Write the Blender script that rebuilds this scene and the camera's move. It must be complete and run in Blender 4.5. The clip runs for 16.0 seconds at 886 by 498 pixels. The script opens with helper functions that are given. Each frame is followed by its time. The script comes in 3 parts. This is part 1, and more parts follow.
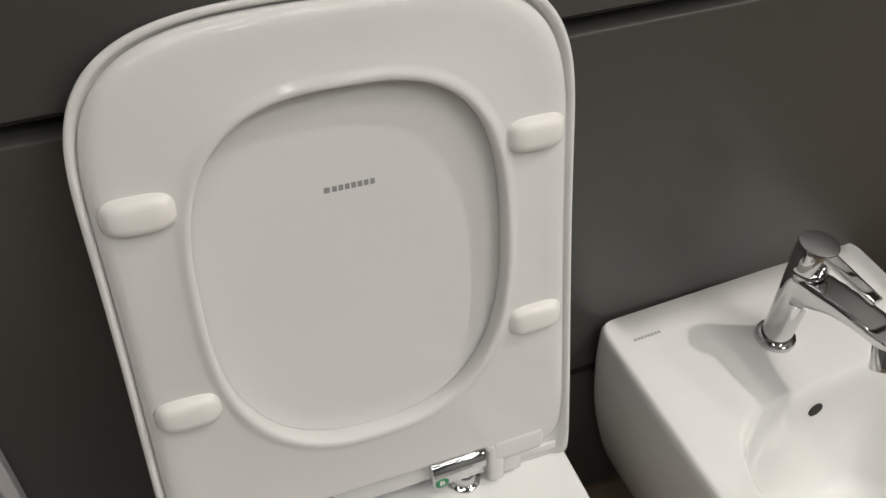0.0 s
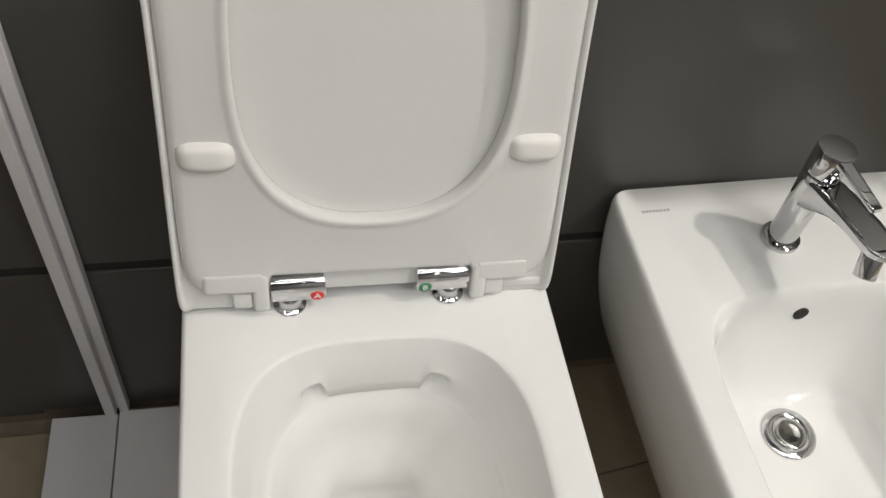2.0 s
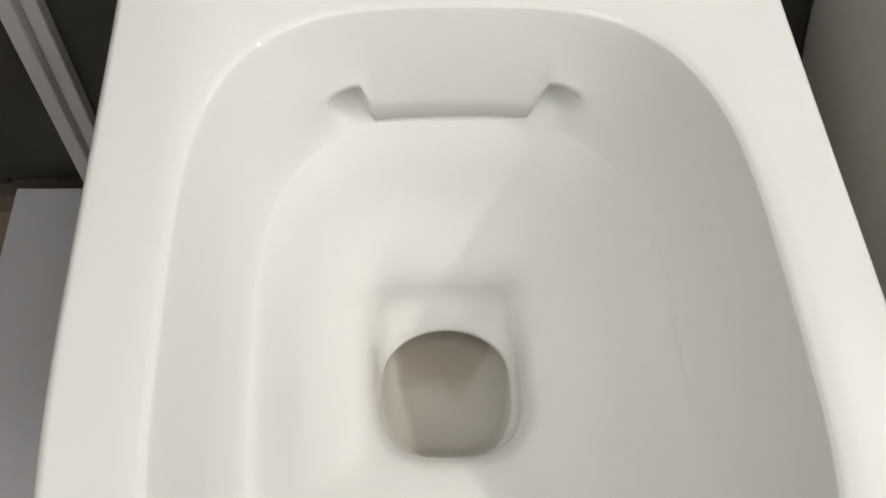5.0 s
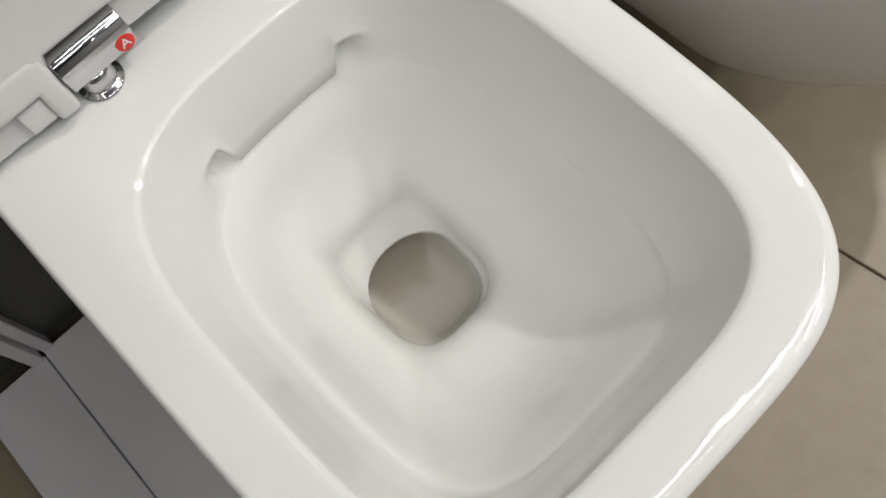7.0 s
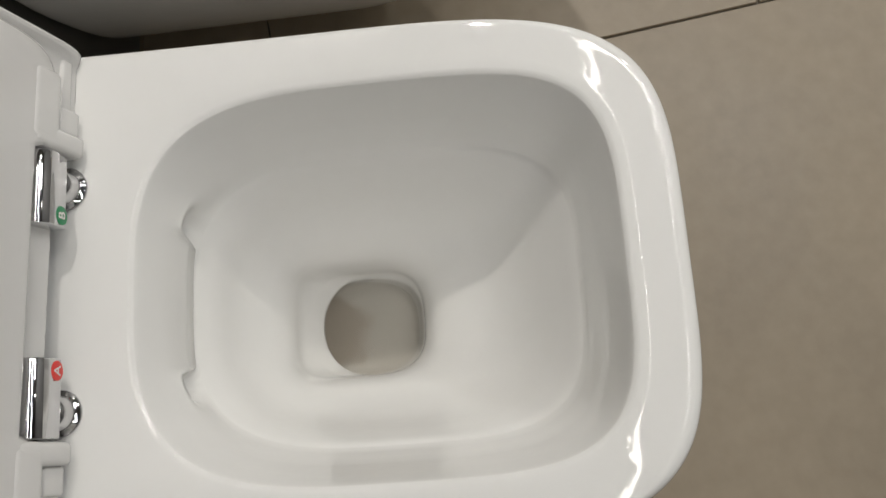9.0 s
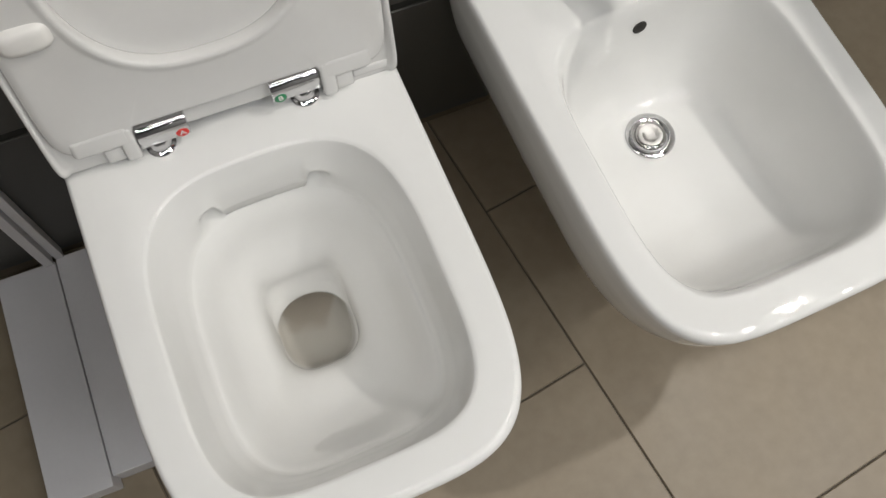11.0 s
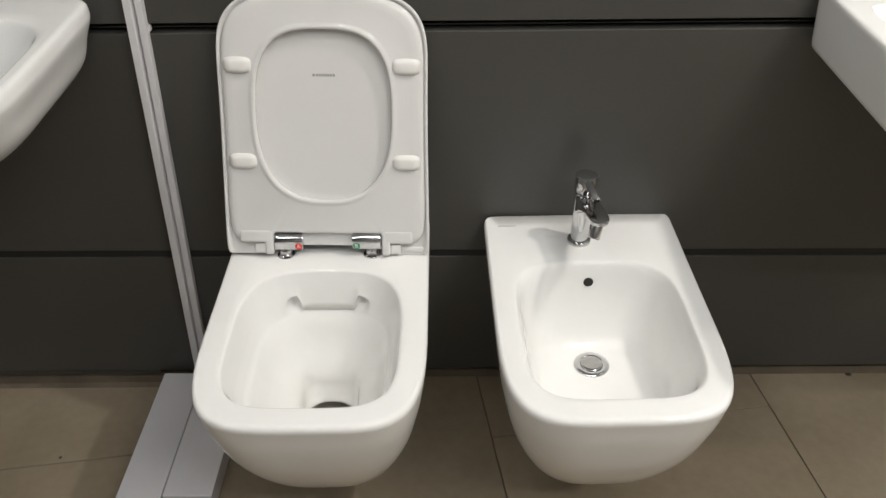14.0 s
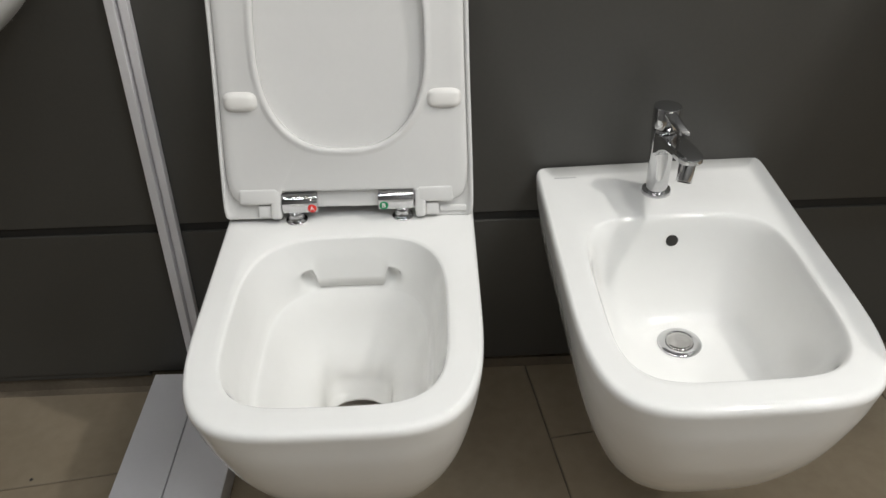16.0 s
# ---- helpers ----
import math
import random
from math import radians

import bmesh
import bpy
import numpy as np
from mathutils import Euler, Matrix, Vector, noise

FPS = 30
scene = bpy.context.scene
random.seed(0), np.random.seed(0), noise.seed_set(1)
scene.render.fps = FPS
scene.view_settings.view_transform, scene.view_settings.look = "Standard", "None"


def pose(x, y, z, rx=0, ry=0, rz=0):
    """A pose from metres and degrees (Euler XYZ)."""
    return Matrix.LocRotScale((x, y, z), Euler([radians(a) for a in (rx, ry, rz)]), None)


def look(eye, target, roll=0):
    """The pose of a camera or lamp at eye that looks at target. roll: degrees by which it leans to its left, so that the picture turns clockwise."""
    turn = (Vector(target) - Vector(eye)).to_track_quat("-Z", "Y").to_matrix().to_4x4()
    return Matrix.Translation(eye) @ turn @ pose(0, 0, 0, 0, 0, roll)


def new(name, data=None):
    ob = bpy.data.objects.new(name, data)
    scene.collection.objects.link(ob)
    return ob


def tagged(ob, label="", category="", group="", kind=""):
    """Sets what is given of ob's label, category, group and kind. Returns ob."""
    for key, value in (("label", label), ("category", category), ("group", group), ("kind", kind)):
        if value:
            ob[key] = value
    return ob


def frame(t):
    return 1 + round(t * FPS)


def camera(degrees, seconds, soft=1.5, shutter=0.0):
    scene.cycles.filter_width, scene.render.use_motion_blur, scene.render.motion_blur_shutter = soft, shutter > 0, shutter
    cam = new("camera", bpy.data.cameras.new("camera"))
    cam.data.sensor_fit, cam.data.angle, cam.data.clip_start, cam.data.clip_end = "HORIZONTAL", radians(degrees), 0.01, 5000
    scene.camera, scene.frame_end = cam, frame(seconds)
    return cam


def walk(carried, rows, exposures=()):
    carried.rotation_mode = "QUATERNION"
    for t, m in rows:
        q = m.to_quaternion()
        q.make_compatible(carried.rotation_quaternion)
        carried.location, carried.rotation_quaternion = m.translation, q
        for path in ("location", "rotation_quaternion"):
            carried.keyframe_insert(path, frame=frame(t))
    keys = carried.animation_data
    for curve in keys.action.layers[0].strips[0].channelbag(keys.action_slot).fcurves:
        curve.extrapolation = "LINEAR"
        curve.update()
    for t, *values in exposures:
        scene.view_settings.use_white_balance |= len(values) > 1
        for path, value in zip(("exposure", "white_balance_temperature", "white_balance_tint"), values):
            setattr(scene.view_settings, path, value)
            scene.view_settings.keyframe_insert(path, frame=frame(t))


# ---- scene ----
cam = camera(54.3, 16.0)
PATH = [
    (0, (-0.115, -0.468, 1.118), (0.455, 0.797, -0.322), 3.2),
    (0.5, (-0.131, -0.501, 1.14), (0.432, 0.767, -0.301), 5.5),
    (1, (-0.123, -0.551, 1.13), (0.355, 0.741, -0.32), 6.3),
    (1.5, (-0.1, -0.565, 1.11), (0.289, 0.676, -0.409), 7.4),
    (2, (-0.072, -0.585, 1.11), (0.271, 0.583, -0.477), 9.2),
    (2.5, (-0.067, -0.589, 1.085), (0.237, 0.49, -0.572), 9.5),
    (3, (-0.068, -0.544, 0.997), (0.183, 0.417, -0.739), 9.0),
    (3.5, (-0.067, -0.48, 0.874), (0.151, 0.477, -0.868), 7.3),
    (4, (-0.064, -0.471, 0.776), (0.123, 0.5, -0.962), 5.8),
    (4.5, (-0.051, -0.479, 0.736), (0.107, 0.498, -1.002), 5.4),
    (5, (-0.041, -0.501, 0.735), (0.089, 0.478, -1.003), 5.1),
    (7.5, (-0.12, -0.487, 0.88), (0.239, -0.062, -1.041), -28.3),
    (7.8, (-0.148, -0.442, 0.87), (0.3, -0.136, -1.055), -29.1),
    (8, (-0.148, -0.433, 0.876), (0.271, -0.145, -1.058), -36.6),
    (8.2, (-0.149, -0.406, 0.881), (0.249, -0.179, -1.065), -36.9),
    (10.3, (-0.037, -0.424, 1.125), (0.472, -0.268, -0.802), 13.5),
    (10.5, (-0.051, -0.418, 1.137), (0.442, -0.195, -0.788), 18.8),
    (10.8, (0.014, -0.516, 1.188), (0.33, -0.05, -0.731), 4.9),
    (11, (0.014, -0.583, 1.207), (0.321, 0.009, -0.679), 4.9),
    (11.5, (0.084, -0.685, 1.28), (0.272, 0.27, -0.467), 3.7),
    (12, (0.142, -0.822, 1.326), (0.263, 0.403, -0.251), 1.9),
    (12.5, (0.188, -0.978, 1.351), (0.249, 0.359, -0.135), 1.3),
    (13, (0.23, -1.152, 1.383), (0.236, 0.291, -0.002), 0.1),
    (13.5, (0.237, -1.286, 1.358), (0.217, 0.277, 0.11), -0.4),
    (14, (0.21, -1.375, 1.321), (0.204, 0.245, 0.149), -0.6),
    (14.5, (0.202, -1.401, 1.286), (0.189, 0.258, 0.169), -1.1),
    (15, (0.189, -1.416, 1.209), (0.175, 0.286, 0.16), -1.8),
    (15.5, (0.169, -1.37, 1.161), (0.169, 0.321, 0.093), -1.5),
    (16, (0.138, -1.171, 1.094), (0.131, 0.454, -0.072), -2.6),
]
walk(cam, [(t, look(eye, target, roll)) for t, eye, target, roll in PATH],
     [(0, -0.38, 6720, 10), (0.5, -0.20, 6660, 10), (1.5, -0.24, 6660, 10), (2.0, -0.30, 6660, 10), (2.5, -0.28, 6570, 10), (3.5, -0.24, 6660, 10), (5.0, -0.22, 6660, 10), (7.3, -0.36, 6570, 10), (8.2, -0.48, 6660, 10),
      (10.3, -0.54, 6570, 10), (11.0, -0.42, 6520, 10), (11.5, -0.36, 6570, 10), (12.0, -0.30, 6660, 10), (13.5, -0.18, 6660, 10), (14.5, -0.14, 6570, 10), (15.5, -0.16, 6570, 10), (16.0, -0.18, 6400, 9)])

# ---- world, lights ----
world = bpy.data.worlds.new("showroom_air")
scene.world = world
world.use_nodes = True
world.node_tree.nodes["Background"].inputs[0].default_value = (0.9, 0.93, 1.0, 1)
world.node_tree.nodes["Background"].inputs[1].default_value = 0.05

CEIL = 2.85
# fixture: x, y, length, width, turn, watts, colour
LIGHTS = [
    (1.68, -0.38, 0.07, 0.07, 0, 31, (1.0, 0.970, 0.915)),
    (2.62, -1.15, 0.10, 0.10, 0, 18, (1.0, 0.975, 0.93)),
    (1.40, -1.45, 0.08, 1.20, 0, 12, (1.0, 0.970, 0.920)),
    (1.45, -2.35, 1.20, 0.08, 0, 20, (0.92, 0.965, 1.0)),
    (-0.75, -1.75, 1.20, 0.10, 0, 7, (0.90, 0.96, 1.0)),
    (-1.35, -1.00, 0.10, 1.20, 0, 3, (0.90, 0.96, 1.0)),
    (0.25, -0.80, 2.40, 0.05, 0, 7, (1.0, 0.975, 0.93)),
    (0.90, -1.55, 2.00, 0.05, 0, 12, (0.95, 0.98, 1.0)),
    (-0.45, -0.62, 0.055, 0.055, 0, 1.5, (1.0, 0.970, 0.920)),
    (0.95, -1.15, 0.055, 0.055, 0, 1.5, (1.0, 0.970, 0.920)),
    (0.30, -2.85, 0.10, 0.10, 0, 5, (1.0, 0.970, 0.920)),
    (2.30, -2.10, 0.10, 0.10, 0, 5, (1.0, 0.970, 0.920)),
]

# ---- materials ----


def nodes_of(name):
    m = bpy.data.materials.new(name)
    m.use_nodes = True
    return m, m.node_tree.nodes, m.node_tree.links, m.node_tree.nodes["Principled BSDF"]


def surface(name, low, high, rough=0.4, rough_var=0.0, scale=6.0, fine=80.0, bump=0.0, bump_scale=200.0, metal=0.0, coat=0.0, ior=1.5, per_piece=0.0, bump_depth=0.001):
    """Two scales of colour variation, uneven gloss and fine relief, in object space."""
    m, n, l, b = nodes_of(name)
    tc = n.new("ShaderNodeTexCoord")
    big, small = n.new("ShaderNodeTexNoise"), n.new("ShaderNodeTexNoise")
    big.inputs["Scale"].default_value, big.inputs["Detail"].default_value = scale, 6
    small.inputs["Scale"].default_value, small.inputs["Detail"].default_value = fine, 4
    l.new(tc.outputs["Object"], big.inputs["Vector"]), l.new(tc.outputs["Object"], small.inputs["Vector"])
    add = n.new("ShaderNodeMath")
    add.operation = "MULTIPLY_ADD"
    l.new(small.outputs["Fac"], add.inputs[0])
    add.inputs[1].default_value = 0.35
    l.new(big.outputs["Fac"], add.inputs[2])
    fac = add.outputs[0]
    if per_piece:
        info, more = n.new("ShaderNodeObjectInfo"), n.new("ShaderNodeMath")
        more.operation = "MULTIPLY_ADD"
        l.new(info.outputs["Random"], more.inputs[0])
        more.inputs[1].default_value = per_piece
        l.new(fac, more.inputs[2])
        fac = more.outputs[0]
    ramp = n.new("ShaderNodeValToRGB")
    ramp.color_ramp.elements[0].position, ramp.color_ramp.elements[1].position = 0.42, 0.95
    ramp.color_ramp.elements[0].color, ramp.color_ramp.elements[1].color = (*low, 1), (*high, 1)
    l.new(fac, ramp.inputs[0])
    l.new(ramp.outputs[0], b.inputs["Base Color"])
    if rough_var:
        mr = n.new("ShaderNodeMapRange")
        mr.inputs["From Min"].default_value, mr.inputs["From Max"].default_value = 0.3, 0.7
        mr.inputs["To Min"].default_value, mr.inputs["To Max"].default_value = rough - rough_var, rough + rough_var
        l.new(big.outputs["Fac"], mr.inputs["Value"])
        l.new(mr.outputs[0], b.inputs["Roughness"])
    else:
        b.inputs["Roughness"].default_value = rough
    if bump:
        bn, bp = n.new("ShaderNodeTexNoise"), n.new("ShaderNodeBump")
        bn.inputs["Scale"].default_value, bn.inputs["Detail"].default_value = bump_scale, 3
        l.new(tc.outputs["Object"], bn.inputs["Vector"])
        bp.inputs["Strength"].default_value, bp.inputs["Distance"].default_value = bump, bump_depth
        l.new(bn.outputs["Fac"], bp.inputs["Height"])
        l.new(bp.outputs[0], b.inputs["Normal"])
    b.inputs["Metallic"].default_value, b.inputs["IOR"].default_value = metal, ior
    b.inputs["Coat Weight"].default_value = coat
    b.inputs["Coat Roughness"].default_value = 0.02
    return m


def plain(name, colour, rough=0.4, metal=0.0):
    m, n, l, b = nodes_of(name)
    b.inputs["Base Color"].default_value = (*colour, 1)
    b.inputs["Roughness"].default_value, b.inputs["Metallic"].default_value = rough, metal
    return m


CERAMIC = surface("glazed_ceramic", (0.80, 0.795, 0.775), (0.83, 0.825, 0.81), 0.035, 0.012, 5, 60, 0.30, 26, coat=0.0, ior=1.5, bump_depth=0.0012)


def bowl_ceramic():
    """The same glaze, tinted faintly beige near the waterline and below, brown on the bottom of the trap."""
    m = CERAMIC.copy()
    m.name = "glazed_ceramic_brown_below"
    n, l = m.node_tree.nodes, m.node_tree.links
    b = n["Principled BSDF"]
    untinted = b.inputs["Base Color"].links[0].from_socket
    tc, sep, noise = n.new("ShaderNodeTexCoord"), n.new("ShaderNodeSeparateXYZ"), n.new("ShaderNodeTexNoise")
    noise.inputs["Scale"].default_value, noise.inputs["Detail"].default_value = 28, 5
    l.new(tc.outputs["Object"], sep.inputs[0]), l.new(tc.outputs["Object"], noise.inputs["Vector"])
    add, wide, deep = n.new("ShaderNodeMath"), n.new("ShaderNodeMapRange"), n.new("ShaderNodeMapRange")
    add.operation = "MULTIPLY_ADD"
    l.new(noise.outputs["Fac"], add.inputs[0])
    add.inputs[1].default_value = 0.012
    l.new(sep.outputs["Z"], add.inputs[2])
    base = untinted
    for rng, span, most, colour in ((wide, WIDE_TINT, 0.20, (0.52, 0.49, 0.43, 1)), (deep, DEEP_TINT, 0.75, (0.52, 0.465, 0.40, 1))):
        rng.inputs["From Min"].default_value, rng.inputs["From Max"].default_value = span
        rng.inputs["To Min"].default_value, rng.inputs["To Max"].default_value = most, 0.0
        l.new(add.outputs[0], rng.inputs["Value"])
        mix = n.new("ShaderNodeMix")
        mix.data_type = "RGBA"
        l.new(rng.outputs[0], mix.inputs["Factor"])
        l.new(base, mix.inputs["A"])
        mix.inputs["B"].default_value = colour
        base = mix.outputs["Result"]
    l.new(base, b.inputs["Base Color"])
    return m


# heights between which the beige and the brown tint fade out
WIDE_TINT, DEEP_TINT = (0.170, 0.235), (0.1390, 0.1435)
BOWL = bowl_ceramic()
PLASTIC = surface("white_plastic", (0.69, 0.68, 0.665), (0.72, 0.71, 0.695), 0.08, 0.02, 8, 120, 0.04, 300)
BUMPER = surface("ivory_rubber", (0.77, 0.75, 0.72), (0.80, 0.78, 0.75), 0.42, 0.05, 40, 200)
CHROME = surface("chrome", (0.60, 0.60, 0.605), (0.66, 0.66, 0.665), 0.05, 0.02, 20, 200, metal=1.0)
WORN_CHROME = surface("worn_chrome", (0.46, 0.45, 0.43), (0.60, 0.59, 0.58), 0.08, 0.05, 60, 300, 0.05, 300, metal=1.0)
PANEL = surface("dark_laminate", (0.0535, 0.0513, 0.0466), (0.0665, 0.064, 0.058), 0.42, 0.06, 3, 150, 0.12, 500, per_piece=0.05)
GROOVE = surface("groove_black", (0.010, 0.010, 0.010), (0.016, 0.016, 0.015), 0.6, 0.05, 10, 100)
TILE = surface("beige_tile", (0.186, 0.145, 0.095), (0.298, 0.243, 0.174), 0.46, 0.10, 3.2, 45, 0.08, 90, per_piece=0.12)
SCREED = surface("brown_screed", (0.13, 0.104, 0.075), (0.21, 0.17, 0.125), 0.85, 0.05, 14, 160, 0.4, 300)
GROUT = surface("grey_grout", (0.10, 0.085, 0.065), (0.16, 0.14, 0.11), 0.85, 0.05, 30, 200, 0.4, 400)
PROFILE = surface("white_lacquer", (0.635, 0.62, 0.635), (0.685, 0.67, 0.685), 0.36, 0.06, 9, 160, 0.05, 300)
PAINT = surface("grey_wall_paint", (0.22, 0.22, 0.22), (0.27, 0.27, 0.265), 0.6, 0.05, 3, 60, 0.2, 200)
CEILING = surface("ceiling_paint", (0.14, 0.14, 0.14), (0.17, 0.17, 0.168), 0.7, 0.05, 3, 60, 0.2, 200)
MARK = plain("grey_print", (0.27, 0.27, 0.275), 0.4)
FAINT = plain("faint_grey_print", (0.40, 0.40, 0.40), 0.35)
RED = plain("red_sticker", (0.80, 0.035, 0.025), 0.3)
GREEN = plain("green_sticker", (0.01, 0.24, 0.09), 0.3)
PRINT_WHITE = plain("white_print", (0.85, 0.80, 0.78), 0.35)
BLACK = plain("dark_hole", (0.02, 0.018, 0.015), 0.7)
LAMP_BODY = plain("lamp_housing", (0.75, 0.75, 0.75), 0.4)


def water_material():
    """Clear water: lets light through with a faint tint, and shines by Fresnel."""
    m, n, l, b = nodes_of("water")
    clear, gloss, mix, fres = n.new("ShaderNodeBsdfTransparent"), n.new("ShaderNodeBsdfGlossy"), n.new("ShaderNodeMixShader"), n.new("ShaderNodeFresnel")
    clear.inputs["Color"].default_value = (0.95, 0.94, 0.92, 1)
    gloss.inputs["Roughness"].default_value = 0.01
    fres.inputs["IOR"].default_value = 1.33
    l.new(fres.outputs[0], mix.inputs[0]), l.new(clear.outputs[0], mix.inputs[1]), l.new(gloss.outputs[0], mix.inputs[2])
    l.new(mix.outputs[0], n["Material Output"].inputs["Surface"])
    n.remove(b)
    return m


def glow_material():
    m, n, l, b = nodes_of("lamp_glow")
    b.inputs["Emission Color"].default_value = (1.0, 0.95, 0.88, 1)
    b.inputs["Emission Strength"].default_value = 6.0
    return m


WATER, GLOW = water_material(), glow_material()

# ---- mesh helpers ----


def thing(name, at, label, category, group="", kind=""):
    ob = new(name)
    ob.location = at
    ob.empty_display_size = 0.05
    return tagged(ob, label, category, group, kind)


def part(name, bm, material, parent=None, label="", smooth=True, angle=None):
    """Links a bmesh in world coordinates as one mesh under a thing or a part."""
    bmesh.ops.recalc_face_normals(bm, faces=bm.faces)
    me = bpy.data.meshes.new(name)
    if angle is not None:
        for e in bm.edges:
            if len(e.link_faces) == 2 and e.calc_face_angle(0) > radians(angle):
                e.smooth = False
    for f in bm.faces:
        f.smooth = smooth
    bm.to_mesh(me)
    bm.free()
    me.materials.append(material)
    ob = new(name, me)
    if parent is not None:
        ob.parent = parent
        if parent.type == "EMPTY":
            ob.matrix_parent_inverse = parent.matrix_basis.inverted()
    if label:
        ob["label"] = label
    return ob


def box(bm, x0, x1, y0, y1, z0, z1, bevel=0.0, seg=2, m=None):
    r = bmesh.ops.create_cube(bm, size=1)
    bmesh.ops.transform(bm, verts=r["verts"], matrix=Matrix.Translation(((x0 + x1) / 2, (y0 + y1) / 2, (z0 + z1) / 2)) @ Matrix.Diagonal((x1 - x0, y1 - y0, z1 - z0, 1)))
    vs = set(r["verts"])
    if bevel:
        es = [e for e in bm.edges if e.verts[0] in vs and e.verts[1] in vs]
        r2 = bmesh.ops.bevel(bm, geom=es, offset=bevel, segments=seg, affect="EDGES", profile=0.5)
        vs = set(v for f in r2["faces"] for v in f.verts) | set(v for v in vs if v.is_valid)
    if m is not None:
        bmesh.ops.transform(bm, verts=list(vs), matrix=m)
    return bm


def loft(bm, loops, cap_first=False, cap_last=False, closed=True):
    rows = [[bm.verts.new(p) for p in loop] for loop in loops]
    n = len(rows[0])
    for a, b in zip(rows, rows[1:]):
        for i in range(n if closed else n - 1):
            j = (i + 1) % n
            bm.faces.new((a[i], a[j], b[j], b[i]))
    if cap_first:
        bm.faces.new(rows[0])
    if cap_last:
        bm.faces.new(rows[-1])
    return rows


def revolve(bm, profile, m=None, seg=40):
    """profile: (radius, height) pairs round the z axis; ends are capped."""
    m = m or Matrix.Identity(4)
    loops = [[m @ Vector((r * math.cos(2 * math.pi * i / seg), r * math.sin(2 * math.pi * i / seg), h)) for i in range(seg)] for r, h in profile]
    loft(bm, loops, True, True)
    return bm


def outline(hw, yb, yf, nb, nf, count=336, yc=None):
    """A closed D-shaped line in plan: half width, back and front y, squareness of the back and front halves; even steps from the front's middle."""
    yc = (yb + yf) / 2 if yc is None else yc
    t = np.linspace(0, 2 * np.pi, 5761)
    c, s = np.sin(t), -np.cos(t)
    front = s < 0
    n = np.where(front, nf, nb)
    x = hw * np.sign(c) * np.abs(c) ** (2 / n)
    y = yc + np.where(front, yc - yf, yb - yc) * np.sign(s) * np.abs(s) ** (2 / n)
    d = np.concatenate(([0], np.cumsum(np.hypot(np.diff(x), np.diff(y)))))
    k = np.linspace(0, d[-1], count + 1)[:-1]
    return np.stack((np.interp(k, d, x), np.interp(k, d, y)), 1)


def glide(keys, sub):
    """Catmull-Rom through rows of numbers."""
    k = np.array(keys, float)
    k = np.vstack((2 * k[0] - k[1], k, 2 * k[-1] - k[-2]))
    rows = []
    for i in range(1, len(k) - 2):
        p0, p1, p2, p3 = k[i - 1:i + 3]
        for j in range(sub):
            t = j / sub
            rows.append(0.5 * (2 * p1 + (p2 - p0) * t + (2 * p0 - 5 * p1 + 4 * p2 - p3) * t * t + (3 * p1 - p0 - 3 * p2 + p3) * t ** 3))
    rows.append(k[-2])
    return rows


def smoothstep(a, b, v):
    t = np.clip((v - a) / (b - a), 0, 1)
    return t * t * (3 - 2 * t)


def letter(name, text, size, m, material, parent):
    cu = bpy.data.curves.new(name, "FONT")
    cu.body, cu.size, cu.align_x, cu.align_y, cu.extrude, cu.offset = text, size, "CENTER", "CENTER", 0.00012, 0.0001
    tmp = bpy.data.objects.new(name, cu)
    scene.collection.objects.link(tmp)
    me = bpy.data.meshes.new_from_object(tmp.evaluated_get(bpy.context.evaluated_depsgraph_get()))
    bpy.data.objects.remove(tmp)
    me.transform(m)
    me.materials.clear()
    me.materials.append(material)
    ob = new(name, me)
    ob.parent = parent
    return ob


# ---- the room ----
WALL = 0.007
FZ = -0.037
# west of this line the tiles stop short of the wall
STRIP_X, STRIP_Y = -0.32, -0.009
X0, X1, Y0 = -2.2, 2.9, -3.3


def slab(name, x0, x1, y0, y1, z0, z1, material, label, category):
    return tagged(part(name, box(bmesh.new(), x0, x1, y0, y1, z0, z1), material, None, label, smooth=False), label, category, kind="structure")


floor = slab("floor", X0, X1, Y0, WALL + 0.03, -0.16, FZ - 0.012, SCREED, "beige square floor tiles with thin grey joints", "floor")
slab("wall_west", X0 - 0.1, X0, Y0, WALL + 0.03, -0.16, CEIL, PAINT, "plain grey painted showroom wall", "wall")
slab("wall_east", X1, X1 + 0.1, Y0, WALL + 0.03, -0.16, CEIL, PAINT, "plain grey painted showroom wall", "wall")
slab("wall_south", X0 - 0.1, X1 + 0.1, Y0 - 0.1, Y0, -0.16, CEIL, PAINT, "plain grey painted showroom wall", "wall")
part("skirting", box(bmesh.new(), X0 + 0.002, X1 - 0.002, WALL + 0.012, WALL + 0.0285, FZ - 0.012, -0.0165), SCREED, floor, "low brown strip below the wall panels", smooth=False)
part("grout_bed", box(bmesh.new(), STRIP_X, X1 - 0.001, Y0 + 0.001, WALL + 0.0115, FZ - 0.012, FZ - 0.004), GROUT, floor, smooth=False)
part("grout_bed", box(bmesh.new(), X0 + 0.001, STRIP_X - 0.001, Y0 + 0.001, STRIP_Y - 0.003, FZ - 0.012, FZ - 0.004), GROUT, floor, smooth=False)
slab("ceiling", X0 - 0.1, X1 + 0.1, Y0 - 0.1, WALL + 0.13, CEIL, CEIL + 0.1, CEILING, "plain dark grey painted ceiling", "ceiling")
wall = slab("wall_north", X0 - 0.1, X1 + 0.1, WALL + 0.03, WALL + 0.13, -0.16, CEIL, GROOVE, "dark grey laminate wall panels with black horizontal grooves", "wall")
EDGES = [-0.001, 0.3150, 0.7790, 1.2325, 1.6925, 2.1525, 2.6125, CEIL - 0.002]
